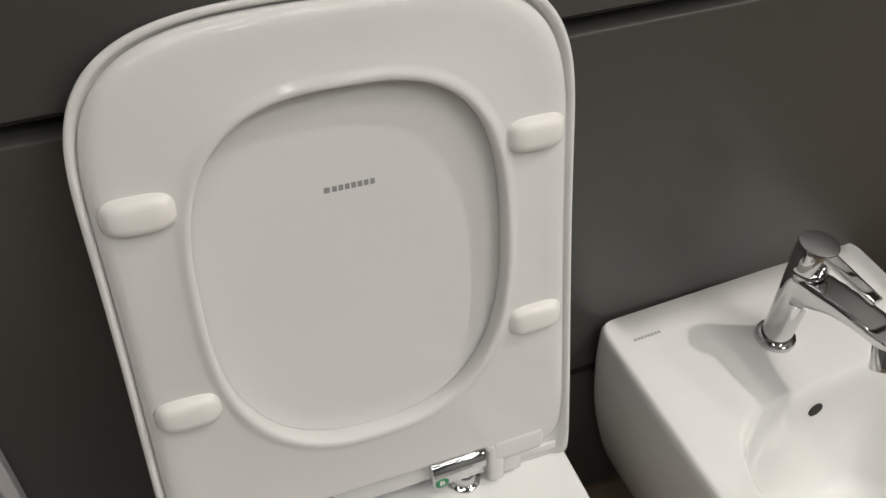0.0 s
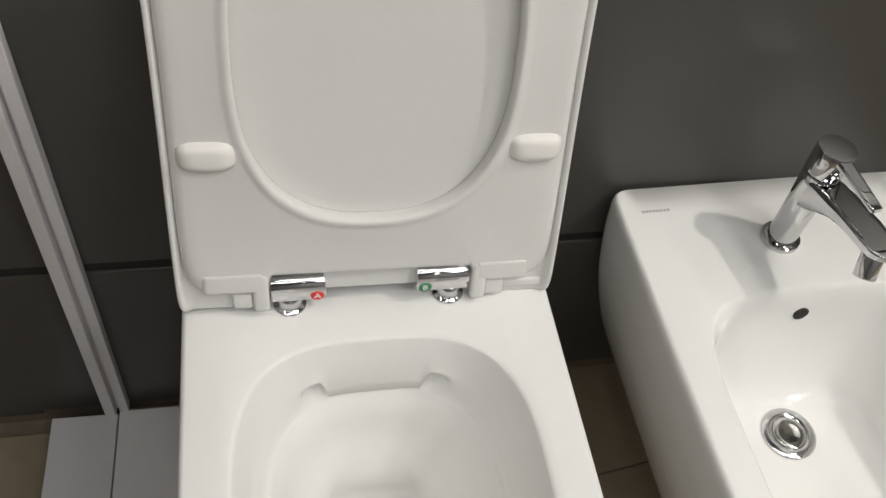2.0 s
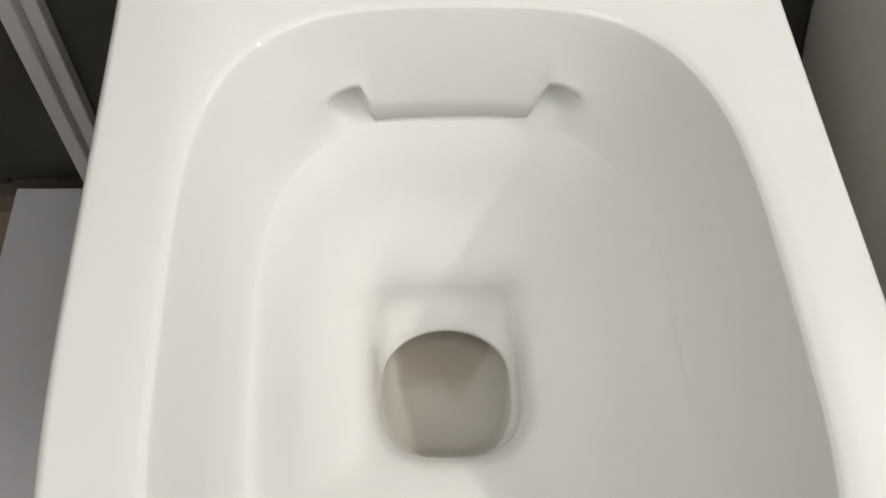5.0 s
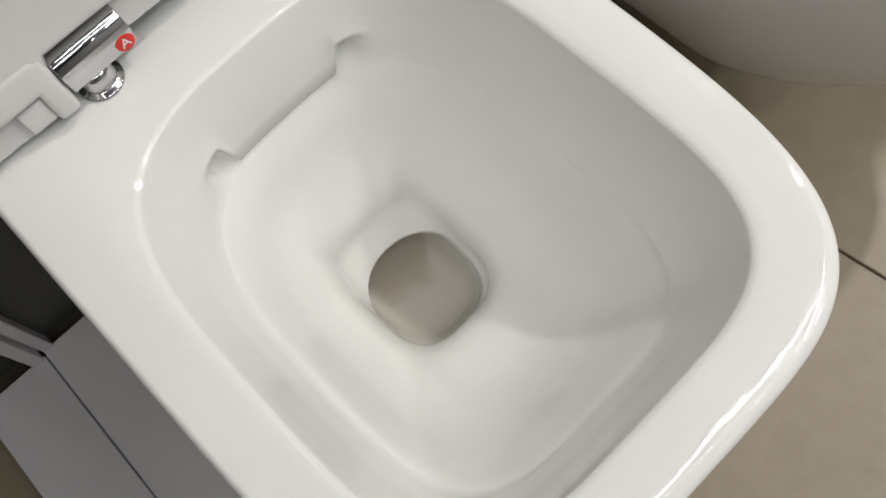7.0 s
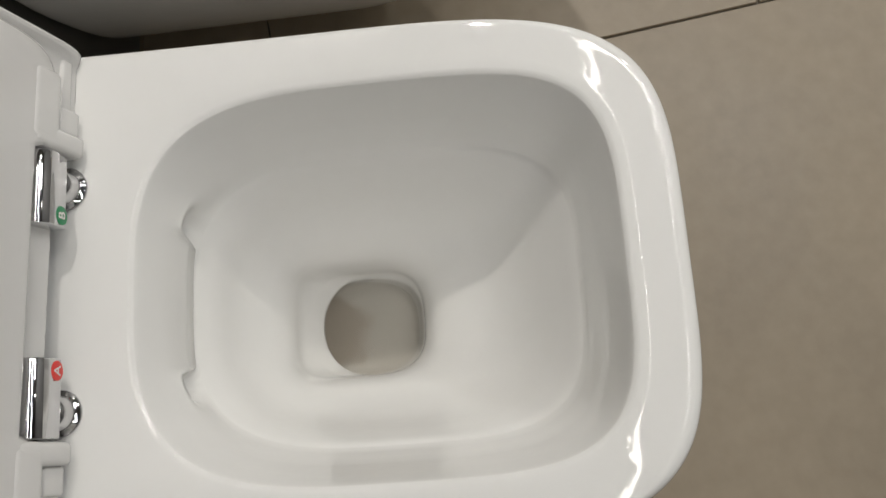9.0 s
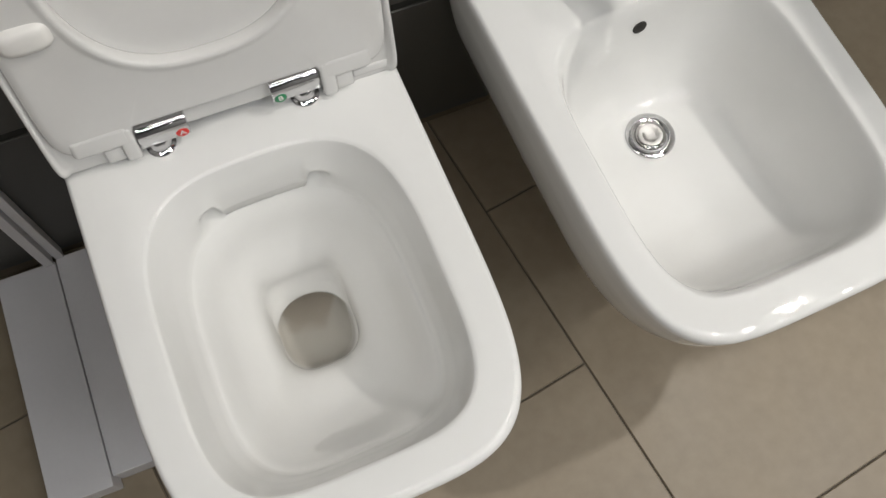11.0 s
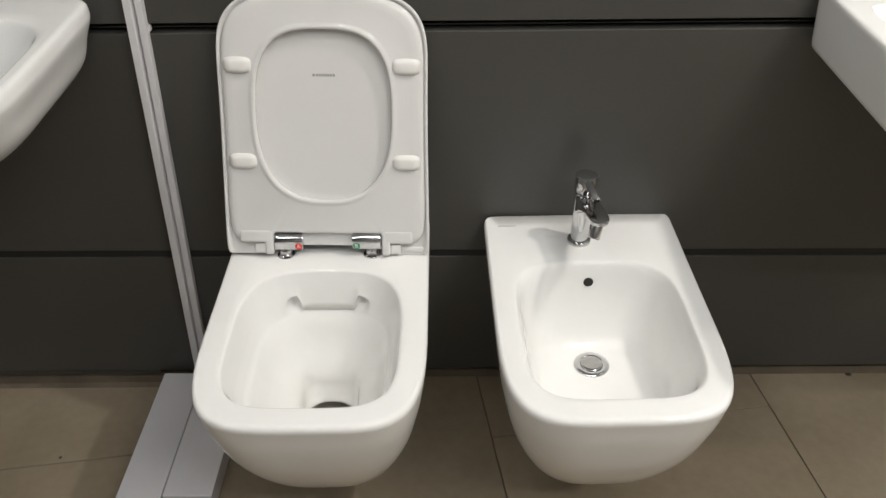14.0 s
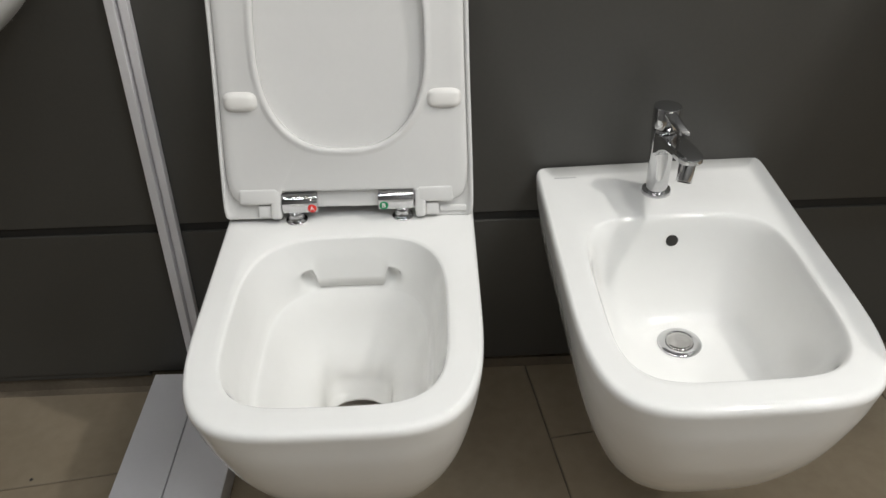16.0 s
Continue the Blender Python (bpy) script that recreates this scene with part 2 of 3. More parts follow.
GAP = 0.0088
for a, b in zip(EDGES, EDGES[1:]):
    lo = a + ((0.0082 if a < 0.4 else GAP) if a > 0.1 else 0)
    hi = b - ((0.0082 if b < 0.4 else GAP) if b < 2.8 else 0)
    bm = box(bmesh.new(), X0 + 0.002, X1 - 0.002, WALL, WALL + 0.029, lo, hi, 0.0015, 2)
    # the lowest groove runs slightly out of level
    for vert in bm.verts:
        if 0.25 < vert.co.z < 0.38:
            vert.co.z -= 0.003 + 0.006 * vert.co.x
    part("panel", bm, PANEL, wall, smooth=False)
tagged(part("baseboard", box(bmesh.new(), X0 + 0.002, -0.42, WALL + 0.003, WALL + 0.028, -0.0150, -0.0016, 0.002, 2), PANEL, None, smooth=False), "thin dark strip below the wall panels, clear of the floor", "baseboard", kind="structure")
bm = box(bmesh.new(), X0 + 0.002, X1 - 0.002, WALL + 0.003, WALL + 0.0285, EDGES[1] - 0.0080, EDGES[1] + 0.0080, 0.0005, 1)
for vert in bm.verts:
    vert.co.z -= 0.003 + 0.006 * vert.co.x
part("groove_insert", bm, GROOVE, wall, "black insert strip of the lowest groove", smooth=False)
for z in EDGES[2:-1]:
    part("groove_rail", box(bmesh.new(), X0 + 0.002, X1 - 0.002, WALL + 0.014, WALL + 0.0285, z - 0.003, z - 0.0005, 0.0005, 1), PANEL, wall, smooth=False)

# ---- ceiling lights ----


def ceiling_light(x, y, length, width, turn, watts, colour):
    ob = thing("ceiling_light", (x, y, CEIL), "white ceiling lamp with a bright diffuser", "lamp", "ceiling lamps")
    part("frame", box(bmesh.new(), x - length / 2 - 0.02, x + length / 2 + 0.02, y - width / 2 - 0.02, y + width / 2 + 0.02, CEIL - 0.05, CEIL - 0.001, 0.004), LAMP_BODY, ob, smooth=False)
    part("diffuser", box(bmesh.new(), x - length / 2, x + length / 2, y - width / 2, y + width / 2, CEIL - 0.056, CEIL - 0.0505, 0.002), GLOW, ob, "glowing diffuser", smooth=False)
    lamp = bpy.data.lights.new("lamp", "AREA")
    lamp.shape, lamp.size, lamp.size_y, lamp.energy, lamp.color = "RECTANGLE", length, width, watts, colour
    lo = new("lamp", lamp)
    lo.matrix_basis = pose(x, y, CEIL - 0.06)


for row in LIGHTS:
    ceiling_light(*row)

# ---- wall-hung toilet ----
RIM = 0.40


def shell(keys, sub, back_square=40):
    """Loops for the outside of a wall-hung bowl: z, half width, front y, squareness of the front."""
    loops = []
    for z, hw, yf, nf in glide(keys, sub):
        o = outline(hw, WALL - 0.001, yf, back_square, nf, yc=-0.27 if yf < -0.3 else yf * 0.6)
        loops.append([(x, y, z) for x, y in o])
    return loops


OUTER = [
    (0.038, 0.054, -0.225, 2.5),
    (0.042, 0.070, -0.280, 2.6),
    (0.060, 0.088, -0.332, 2.7),
    (0.105, 0.113, -0.396, 2.8),
    (0.175, 0.1385, -0.455, 3.1),
    (0.255, 0.1610, -0.500, 3.5),
    (0.330, 0.1745, -0.5265, 3.9),
    (0.370, 0.1790, -0.5345, 4.2),
    (0.3885, 0.1802, -0.5380, 4.3),
]

# rounding of the rim's outer edge: height and distance inwards
EDGE = ((0.3925, 0.0003), (0.3955, 0.0014), (0.3978, 0.0034), (0.3992, 0.0062), (0.3999, 0.0092), (0.4000, 0.0112))


def lift(loops):
    """The rim rises a little towards its front."""
    return [[(p[0], p[1], p[2] + 0.0045 * float(smoothstep(0.15, 0.50, -p[1]) * smoothstep(0.22, 0.40, p[2]))) for p in l] for l in loops]


def toilet_inside():
    """Inside of the rimless bowl, from the rim's inner edge down to the sump: z, half width, back y, front y, squareness back and front."""
    wall_keys = [
        (0.4000, 0.1398, -0.1592, -0.4995, 3.2, 4.2),
        (0.3986, 0.1370, -0.1620, -0.4968, 3.2, 4.2),
        (0.3945, 0.1348, -0.1648, -0.4945, 3.2, 4.2),
        (0.3700, 0.1285, -0.1725, -0.4870, 3.2, 4.1),
        (0.3480, 0.1230, -0.1780, -0.4810, 3.2, 4.0),
    ]
    loops = []
    for z, hw, yb, yf, nb, nf in glide(wall_keys, 4):
        loops.append(np.column_stack((outline(hw, yb, yf, nb, nf), np.full(336, z))))
    lip = loops[-1].copy()
    back = smoothstep(-0.27, -0.20, lip[:, 1])
    apron = (1 - smoothstep(0.0450, 0.0540, np.abs(lip[:, 0]))) * back
    notch = smoothstep(0.0460, 0.0545, np.abs(lip[:, 0])) * (1 - smoothstep(0.058, 0.084, np.abs(lip[:, 0]))) * back
    for k in (5, 4, 3, 2, 1):
        loops[-k][:, 2] += (notch * 0.008 - apron * 0.024) * ((6 - k) / 5) ** 2.2
    lip = loops[-1].copy()
    cx, cy = 0.0, -0.335
    away = np.column_stack((lip[:, 0] - cx, lip[:, 1] - cy))
    away /= np.linalg.norm(away, axis=1)[:, None]
    step = np.clip(notch + apron, 0, 1)[:, None]
    first = np.column_stack((outline(0.1130, -0.1770, -0.4720, 3.0, 3.9), np.full(336, 0.3190)))
    under = lip.copy()
    under[:, :2] += away * (0.015 * notch + 0.004 * apron)[:, None]
    under[:, 2] += 0.0005
    low = under.copy()
    low[:, 2] -= 0.003 * apron + 0.022 * notch
    under = under * step + (0.7 * lip + 0.3 * first) * (1 - step)
    low = low * step + (0.35 * lip + 0.65 * first) * (1 - step)
    loops += [under, low]
    bowl_keys = [
        (0.3190, 0.1130, -0.1770, -0.4720, 3.0, 3.9),
        (0.3130, 0.1085, -0.1800, -0.4665, 3.0, 3.8),
        (0.2960, 0.1020, -0.1870, -0.4560, 2.9, 3.6),
        (0.2600, 0.0890, -0.1970, -0.4330, 2.9, 3.3),
        (0.2280, 0.0720, -0.2110, -0.4040, 3.2, 3.1),
        (0.2090, 0.0590, -0.2200, -0.3690, 3.8, 3.1),
        (0.1960, 0.0525, -0.2245, -0.3530, 4.6, 3.2),
        (0.1800, 0.0492, -0.2280, -0.3440, 4.4, 3.1),
        (0.1640, 0.0475, -0.2390, -0.3400, 3.4, 3.0),
    ]
    for z, hw, yb, yf, nb, nf in glide(bowl_keys, 4):
        o = outline(hw, yb, yf, nb, nf)
        loops.append(np.column_stack((o, np.full(336, z))))
    # the trap: the well runs back below its rear lip and down under the water
    for z, hw, yb, yf, ox, tilt in ((0.1595, 0.0470, -0.2430, -0.3397, 0.0, 0.0), (0.1560, 0.0462, -0.2440, -0.3388, -0.001, 0.0), (0.1515, 0.0448, -0.2300, -0.3365, -0.002, 0.0), (0.1465, 0.0430, -0.2050, -0.3260, -0.003, 0.0),
                                    (0.1410, 0.0405, -0.1800, -0.3040, -0.003, 0.0), (0.1365, 0.0385, -0.1600, -0.2860, -0.002, 0.0), (0.1310, 0.0350, -0.1280, -0.2580, 0.0, 0.0), (0.1260, 0.0280, -0.1250, -0.2280, 0.0, 0.0), (0.1235, 0.006, -0.175, -0.187, 0.0, 0.0)):
        o = outline(hw, yb, yf, 2.1, 2.9, yc=yb + (yf - yb) * 0.45)
        loops.append(np.column_stack((o[:, 0] + ox, o[:, 1], z + tilt * ((yb + yf) / 2 - o[:, 1]) / ((yb - yf) / 2))))
    return [[tuple(p) for p in l] for l in loops]


def rim_top(outer_edge, inner_edge, z, steps=3, sag=0.0):
    loops = []
    a, b = np.array(outer_edge), np.array(inner_edge)
    for k in range(1, steps + 1):
        t = k / (steps + 1)
        p = a * (1 - t) + b * t
        p[:, 2] = z + sag * math.sin(math.pi * t)
        loops.append([tuple(q) for q in p])
    return loops


def toilet():
    t = thing("toilet", (0, -0.25, 0.075), "white wall-hung rimless ceramic toilet with open lid", "toilet")
    bm = bmesh.new()
    loops = shell(OUTER, 4)
    for z, d in EDGE:
        loops.append([(x, y, z) for x, y in outline(0.1803 - d * 0.55, WALL - 0.001, -0.5383 + d, 40, 4.3, yc=-0.27)])
    inside = toilet_inside()
    loops += rim_top(loops[-1], inside[0], RIM)
    loft(bm, lift(loops + inside), True, True)
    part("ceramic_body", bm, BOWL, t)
    bm = bmesh.new()
    pool = [[(x, y, z) for x, y in outline(0.0480, -0.235, -0.3400, 2.4, 3.1)] for z in (0.1540, 0.1500)]
    loft(bm, pool, True, True)
    part("water", bm, WATER, t, "clear standing water in the sump", smooth=False)

    # seat and lid in the plane of the open lid
    lean = 16.2
    base = Vector((0, -0.126, 0.4055))
    up, out = Vector((0, math.sin(radians(lean)), math.cos(radians(lean)))), Vector((0, -math.cos(radians(lean)), math.sin(radians(lean))))
    frame_m = Matrix(((1, 0, 0, base.x), (0, up.y, out.y, base.y), (0, up.z, out.z, base.z), (0, 0, 0, 1))) @ pose(0, 0, 0, 0, 0, -1.25)

    def ring(hw, u0, u1, n0, n1, w, uc):
        """One loop of the tray; along the lower edge the lip sinks to the floor of the tray, between the two legs."""
        loop = []
        for x, y in outline(hw, -u0, -u1, n0, n1, 336, yc=-uc):
            sink = (1 - smoothstep(0.162, 0.172, abs(x))) * (1 - smoothstep(0.03, 0.06, -y))
            cut = (1 - smoothstep(0.0925, 0.0960, abs(x))) * (1 - smoothstep(0.04, 0.06, -y))
            x *= 1 + 0.026 * (1 - smoothstep(0.0, 0.30, -y))
            loop.append(frame_m @ Vector((x, -y + 0.017 * cut, w + (min(w, -0.0072) - w) * sink)))
        return loop

    bm = bmesh.new()
    # lid: a shallow tray, closed behind
    lid = [ring(0.144, 0.030, 0.405, 30, 3.2, -0.0120, 0.30),
           ring(0.162, 0.008, 0.434, 36, 3.4, -0.0110, 0.31),
           ring(0.1716, 0.002, 0.4540, 44, 3.6, -0.0075, 0.32),
           ring(0.1752, 0.000, 0.4582, 44, 3.6, -0.0050, 0.32),
           ring(0.1755, 0.000, 0.4590, 44, 3.6, -0.0005, 0.32),
           ring(0.1745, 0.001, 0.4580, 44, 3.6, 0.0008, 0.32),
           ring(0.1724, 0.004, 0.4558, 44, 3.6, 0.0012, 0.32),
           ring(0.1706, 0.006, 0.4540, 44, 3.6, 0.0000, 0.32),
           ring(0.1694, 0.007, 0.4528, 44, 3.6, -0.0048, 0.32),
           ring(0.1650, 0.010, 0.4480, 30, 3.5, -0.0068, 0.32),
           ring(0.1580, 0.016, 0.4380, 30, 3.4, -0.0075, 0.31)]
    loft(bm, lid, True, True)
    lid_ob = part("lid", bm, PLASTIC, t, "white plastic lid leaning back on the wall")

    bm = bmesh.new()
    seat_hole = (0.1165, 0.1020, 0.3975, 2.5, 2.9, 0.252)

    def hole(d, w):
        hw, u0, u1, n0, n1, uc = seat_hole
        return [frame_m @ Vector((x, -y, w)) for x, y in outline(hw - d, -(u0 + d), -(u1 - d), n0, n1, 336, yc=-uc)]

    def rim(d, w):
        loop = []
        for x, y in outline(0.1690 - d, -(0.0235 + d), -(0.4518 - d), 16, 3.55, 336, yc=-0.315):
            u = -y
            cut = (1 - smoothstep(0.0925, 0.0965, abs(x))) * (1 - smoothstep(0.06, 0.09, u))
            x *= 1 + 0.026 * (1 - smoothstep(0.0, 0.30, u))
            loop.append(frame_m @ Vector((x, u + (0.0185 - 0.60 * d) * cut, w)))
        return loop

    seat = [hole(0.001, -0.0100), hole(0.0022, -0.004), hole(0.0022, 0.003), hole(0.0014, 0.0064), hole(0.0002, 0.0080), hole(-0.0018, 0.0085), hole(-0.0042, 0.0080), hole(-0.0068, 0.0066), hole(-0.0100, 0.0057),
            rim(0.020, 0.0052), rim(0.010, 0.0048), rim(0.005, 0.0036), rim(0.0018, 0.0010), rim(0.0, -0.0030), rim(0.0005, -0.0070), rim(0.004, -0.0100)]
    loft(bm, seat + [seat[0]])
    bmesh.ops.remove_doubles(bm, verts=bm.verts, dist=1e-6)
    seat_ob = part("seat", bm, PLASTIC, t, "raised white plastic seat ring")

    for x in (-0.140, 0.140):
        for u in (0.173, 0.336):
            bm = bmesh.new()
            pill = [(1.08, 0.0042), (1.03, 0.0058), (0.97, 0.0080), (0.88, 0.0104), (0.74, 0.0124), (0.45, 0.0134)]
            loops = []
            for f, w in pill:
                o = outline(0.0222 * f + 0.0005, 0.0132 * f, -0.0132 * f, 3.3, 3.3, 40)
                loops.append([frame_m @ Vector((x + px, u + py, w)) for px, py in o])
            loft(bm, loops, True, True)
            part("bumper", bm, BUMPER, seat_ob, "ivory rubber bumper pad")

    # hinge arms of the seat, at its lower edge
    for s in (-1, 1):
        bm = bmesh.new()
        box(bm, min(s * 0.096, s * 0.1115), max(s * 0.096, s * 0.1115), 0.002, 0.046, -0.0100, 0.0062, 0.0040, 3, frame_m)
        part("seat_arm", bm, PLASTIC, seat_ob)
        bm = bmesh.new()
        box(bm, min(s * 0.098, s * 0.157), max(s * 0.098, s * 0.152), 0.0238, 0.0500, -0.0090, 0.0064, 0.0062, 5, frame_m)
        part("seat_foot", bm, PLASTIC, seat_ob)
        bm = bmesh.new()
        box(bm, min(s * 0.1115, s * 0.130), max(s * 0.1115, s * 0.130), 0.004, 0.0215, -0.0108, 0.0015, 0.002, 2, frame_m)
        part("hinge_pad", bm, PLASTIC, lid_ob)
        if s < 0:
            continue
        bm = bmesh.new()
        box(bm, min(s * 0.131, s * 0.170), max(s * 0.131, s * 0.170), 0.006, 0.016, -0.0095, -0.0045, 0.002, 2, frame_m)
        part("lid_ledge", bm, PLASTIC, lid_ob)

    # chrome hinges with coloured stickers, and their domed fixings
    hy, hz = -0.1125, 0.4300
    for s, text, colour, tag in ((-1, "A", RED, "red"), (1, "B", GREEN, "green")):
        bm = bmesh.new()
        prof = []
        for k in range(36):
            a = 2 * math.pi * k / 36
            y, z = 0.0125 * math.cos(a), 0.0135 * math.sin(a)
            if z < -0.004 and y < 0.0:
                y, z = max(y, -0.0125), max(z, -0.0135)
                y = -0.0120 if z > -0.0125 else y
            prof.append((y, z))
        loops = []
        for x, f in ((0.0435, 0.90), (0.0440, 0.97), (0.0450, 1.0), (0.0930, 1.0), (0.0940, 0.97), (0.0944, 0.9)):
            loops.append([(s * x, hy + y * f, hz + z * f) for y, z in prof])
        loft(bm, loops, True, True)
        hinge = part("hinge", bm, CHROME, t, "polished chrome seat hinge", angle=35)
        bm = bmesh.new()
        sm = Matrix.Translation((s * 0.0515, hy - 0.0126, hz - 0.0050)) @ pose(0, 0, 0, 86)
        revolve(bm, ((0.0064, 0.0), (0.0064, 0.0004), (0.0061, 0.0005)), sm, 32)
        part("sticker", bm, colour, hinge, "round %s sticker" % tag, angle=30)
        letter("sticker_letter", text, 0.0098, sm @ pose(0, 0, 0.0007), PRINT_WHITE, hinge)
        bm = bmesh.new()
        revolve(bm, ((0.0158, 0.0), (0.0158, 0.0012), (0.0150, 0.0022), (0.0122, 0.0030), (0.0112, 0.0040), (0.0108, 0.0110), (0.0100, 0.0150), (0.006, 0.0165)), pose(s * 0.0775, -0.1150, 0.4005), 48)
        part("hinge_fixing", bm, CHROME, t, "domed chrome hinge fixing")
    # grey brand mark as plain bars on the lid
    px, pu, size = 0.002, 0.319, 0.0043
    for k in range(8):
        x = px - size * 4.6 if k == 0 else px - size * 4.28 + k * size * 1.08
        bm = box(bmesh.new(), x, x + size * (1.0 if k == 0 else 0.8), pu - size * 0.5, pu + size * 0.5, -0.0077, -0.00735, 0, 1, frame_m)
        part("brand_bar", bm, MARK, lid_ob, smooth=False)
    return t


toilet()

# ---- bidet ----
BX, BTURN = 0.4610, 1.3


def bidet():
    t = thing("bidet", (BX, -0.25, 0.075), "white wall-hung ceramic bidet beside the toilet", "bidet")
    turn = Matrix.Translation((BX, 0, 0)) @ pose(0, 0, 0, 0, 0, BTURN)

    def at(loop):
        return [turn @ Vector(p) for p in loop]

    bm = bmesh.new()
    keys = [(z, hw * (0.990 + 0.03 * (0.3925 - z)), yf * (0.9815 + 0.05 * (0.3885 - z)), n) for z, hw, yf, n in OUTER]
    loops = shell(keys, 4)
    for z, d in EDGE:
        loops.append([(x, y, z) for x, y in outline(0.1784 - d * 0.55, WALL - 0.001, -0.5282 + d, 40, 4.3, yc=-0.27)])
    inside = []
    keys = [
        (0.4000, 0.1425, -0.1398, -0.4865, 4.2, 4.4, 0.0),
        (0.3985, 0.1396, -0.1433, -0.4833, 4.2, 4.4, 0.0),
        (0.3932, 0.1366, -0.1472, -0.4796, 4.2, 4.3, 0.0),
        (0.3800, 0.1322, -0.1510, -0.4760, 4.1, 4.2, 0.0),
        (0.3500, 0.1270, -0.1560, -0.4690, 4.0, 4.1, 0.0),
        (0.3000, 0.1170, -0.1660, -0.4530, 3.8, 3.8, 0.0),
        (0.2650, 0.1020, -0.1800, -0.4270, 3.4, 3.4, 0.004),
        (0.2500, 0.0800, -0.1930, -0.3820, 3.0, 3.0, 0.006),
        (0.2430, 0.0560, -0.2020, -0.3230, 2.6, 2.6, 0.004),
        (0.2395, 0.0360, -0.2050, -0.2750, 2.0, 2.0, 0.0),
        (0.2385, 0.0290, -0.2100, -0.2680, 2.0, 2.0, 0.0),
    ]
    for z, hw, yb, yf, nb, nf, tilt in glide(keys, 4):
        o = outline(hw, yb, yf, nb, nf)
        yc = (yb + yf) / 2
        inside.append([(x, y, z + tilt * (yc - y) / (yc - yf)) for x, y in o])
    loops += rim_top(loops[-1], inside[0], RIM)
    loft(bm, [at(l) for l in lift(loops + inside)], True, True)
    part("ceramic_body", bm, CERAMIC, t)

    bm = bmesh.new()
    m = turn @ pose(0.004, -0.2390, 0.2390)
    revolve(bm, ((0.0318, 0.0), (0.0318, 0.0010), (0.0305, 0.0024), (0.0255, 0.0034), (0.0206, 0.0034), (0.0198, 0.0022)), m, 56)
    drain = part("drain_ring", bm, CHROME, t, "chrome drain ring")
    bm = bmesh.new()
    revolve(bm, ((0.0194, 0.0006), (0.0194, 0.0034), (0.0186, 0.0044), (0.0150, 0.0048), (0.0100, 0.0044), (0.003, 0.0042)), m, 56)
    part("plug", bm, WORN_CHROME, drain, "scuffed chrome drain plug")
    bm = bmesh.new()
    m = turn @ pose(0.001, -0.1545, 0.362, 90 - 8)
    revolve(bm, ((0.0088, -0.002), (0.0088, 0.0006), (0.0080, 0.0009)), m, 36)
    part("overflow_hole", bm, BLACK, t, "dark round overflow hole")
    for k in range(8):
        x = -0.152 + k * 0.0042
        part("brand_bar", box(bmesh.new(), x, x + 0.0030, -0.0287, -0.0257, RIM - 0.0003, RIM + 0.0004, 0, 1, turn), FAINT, t, smooth=False)
    return turn


BIDET_TURN = bidet()


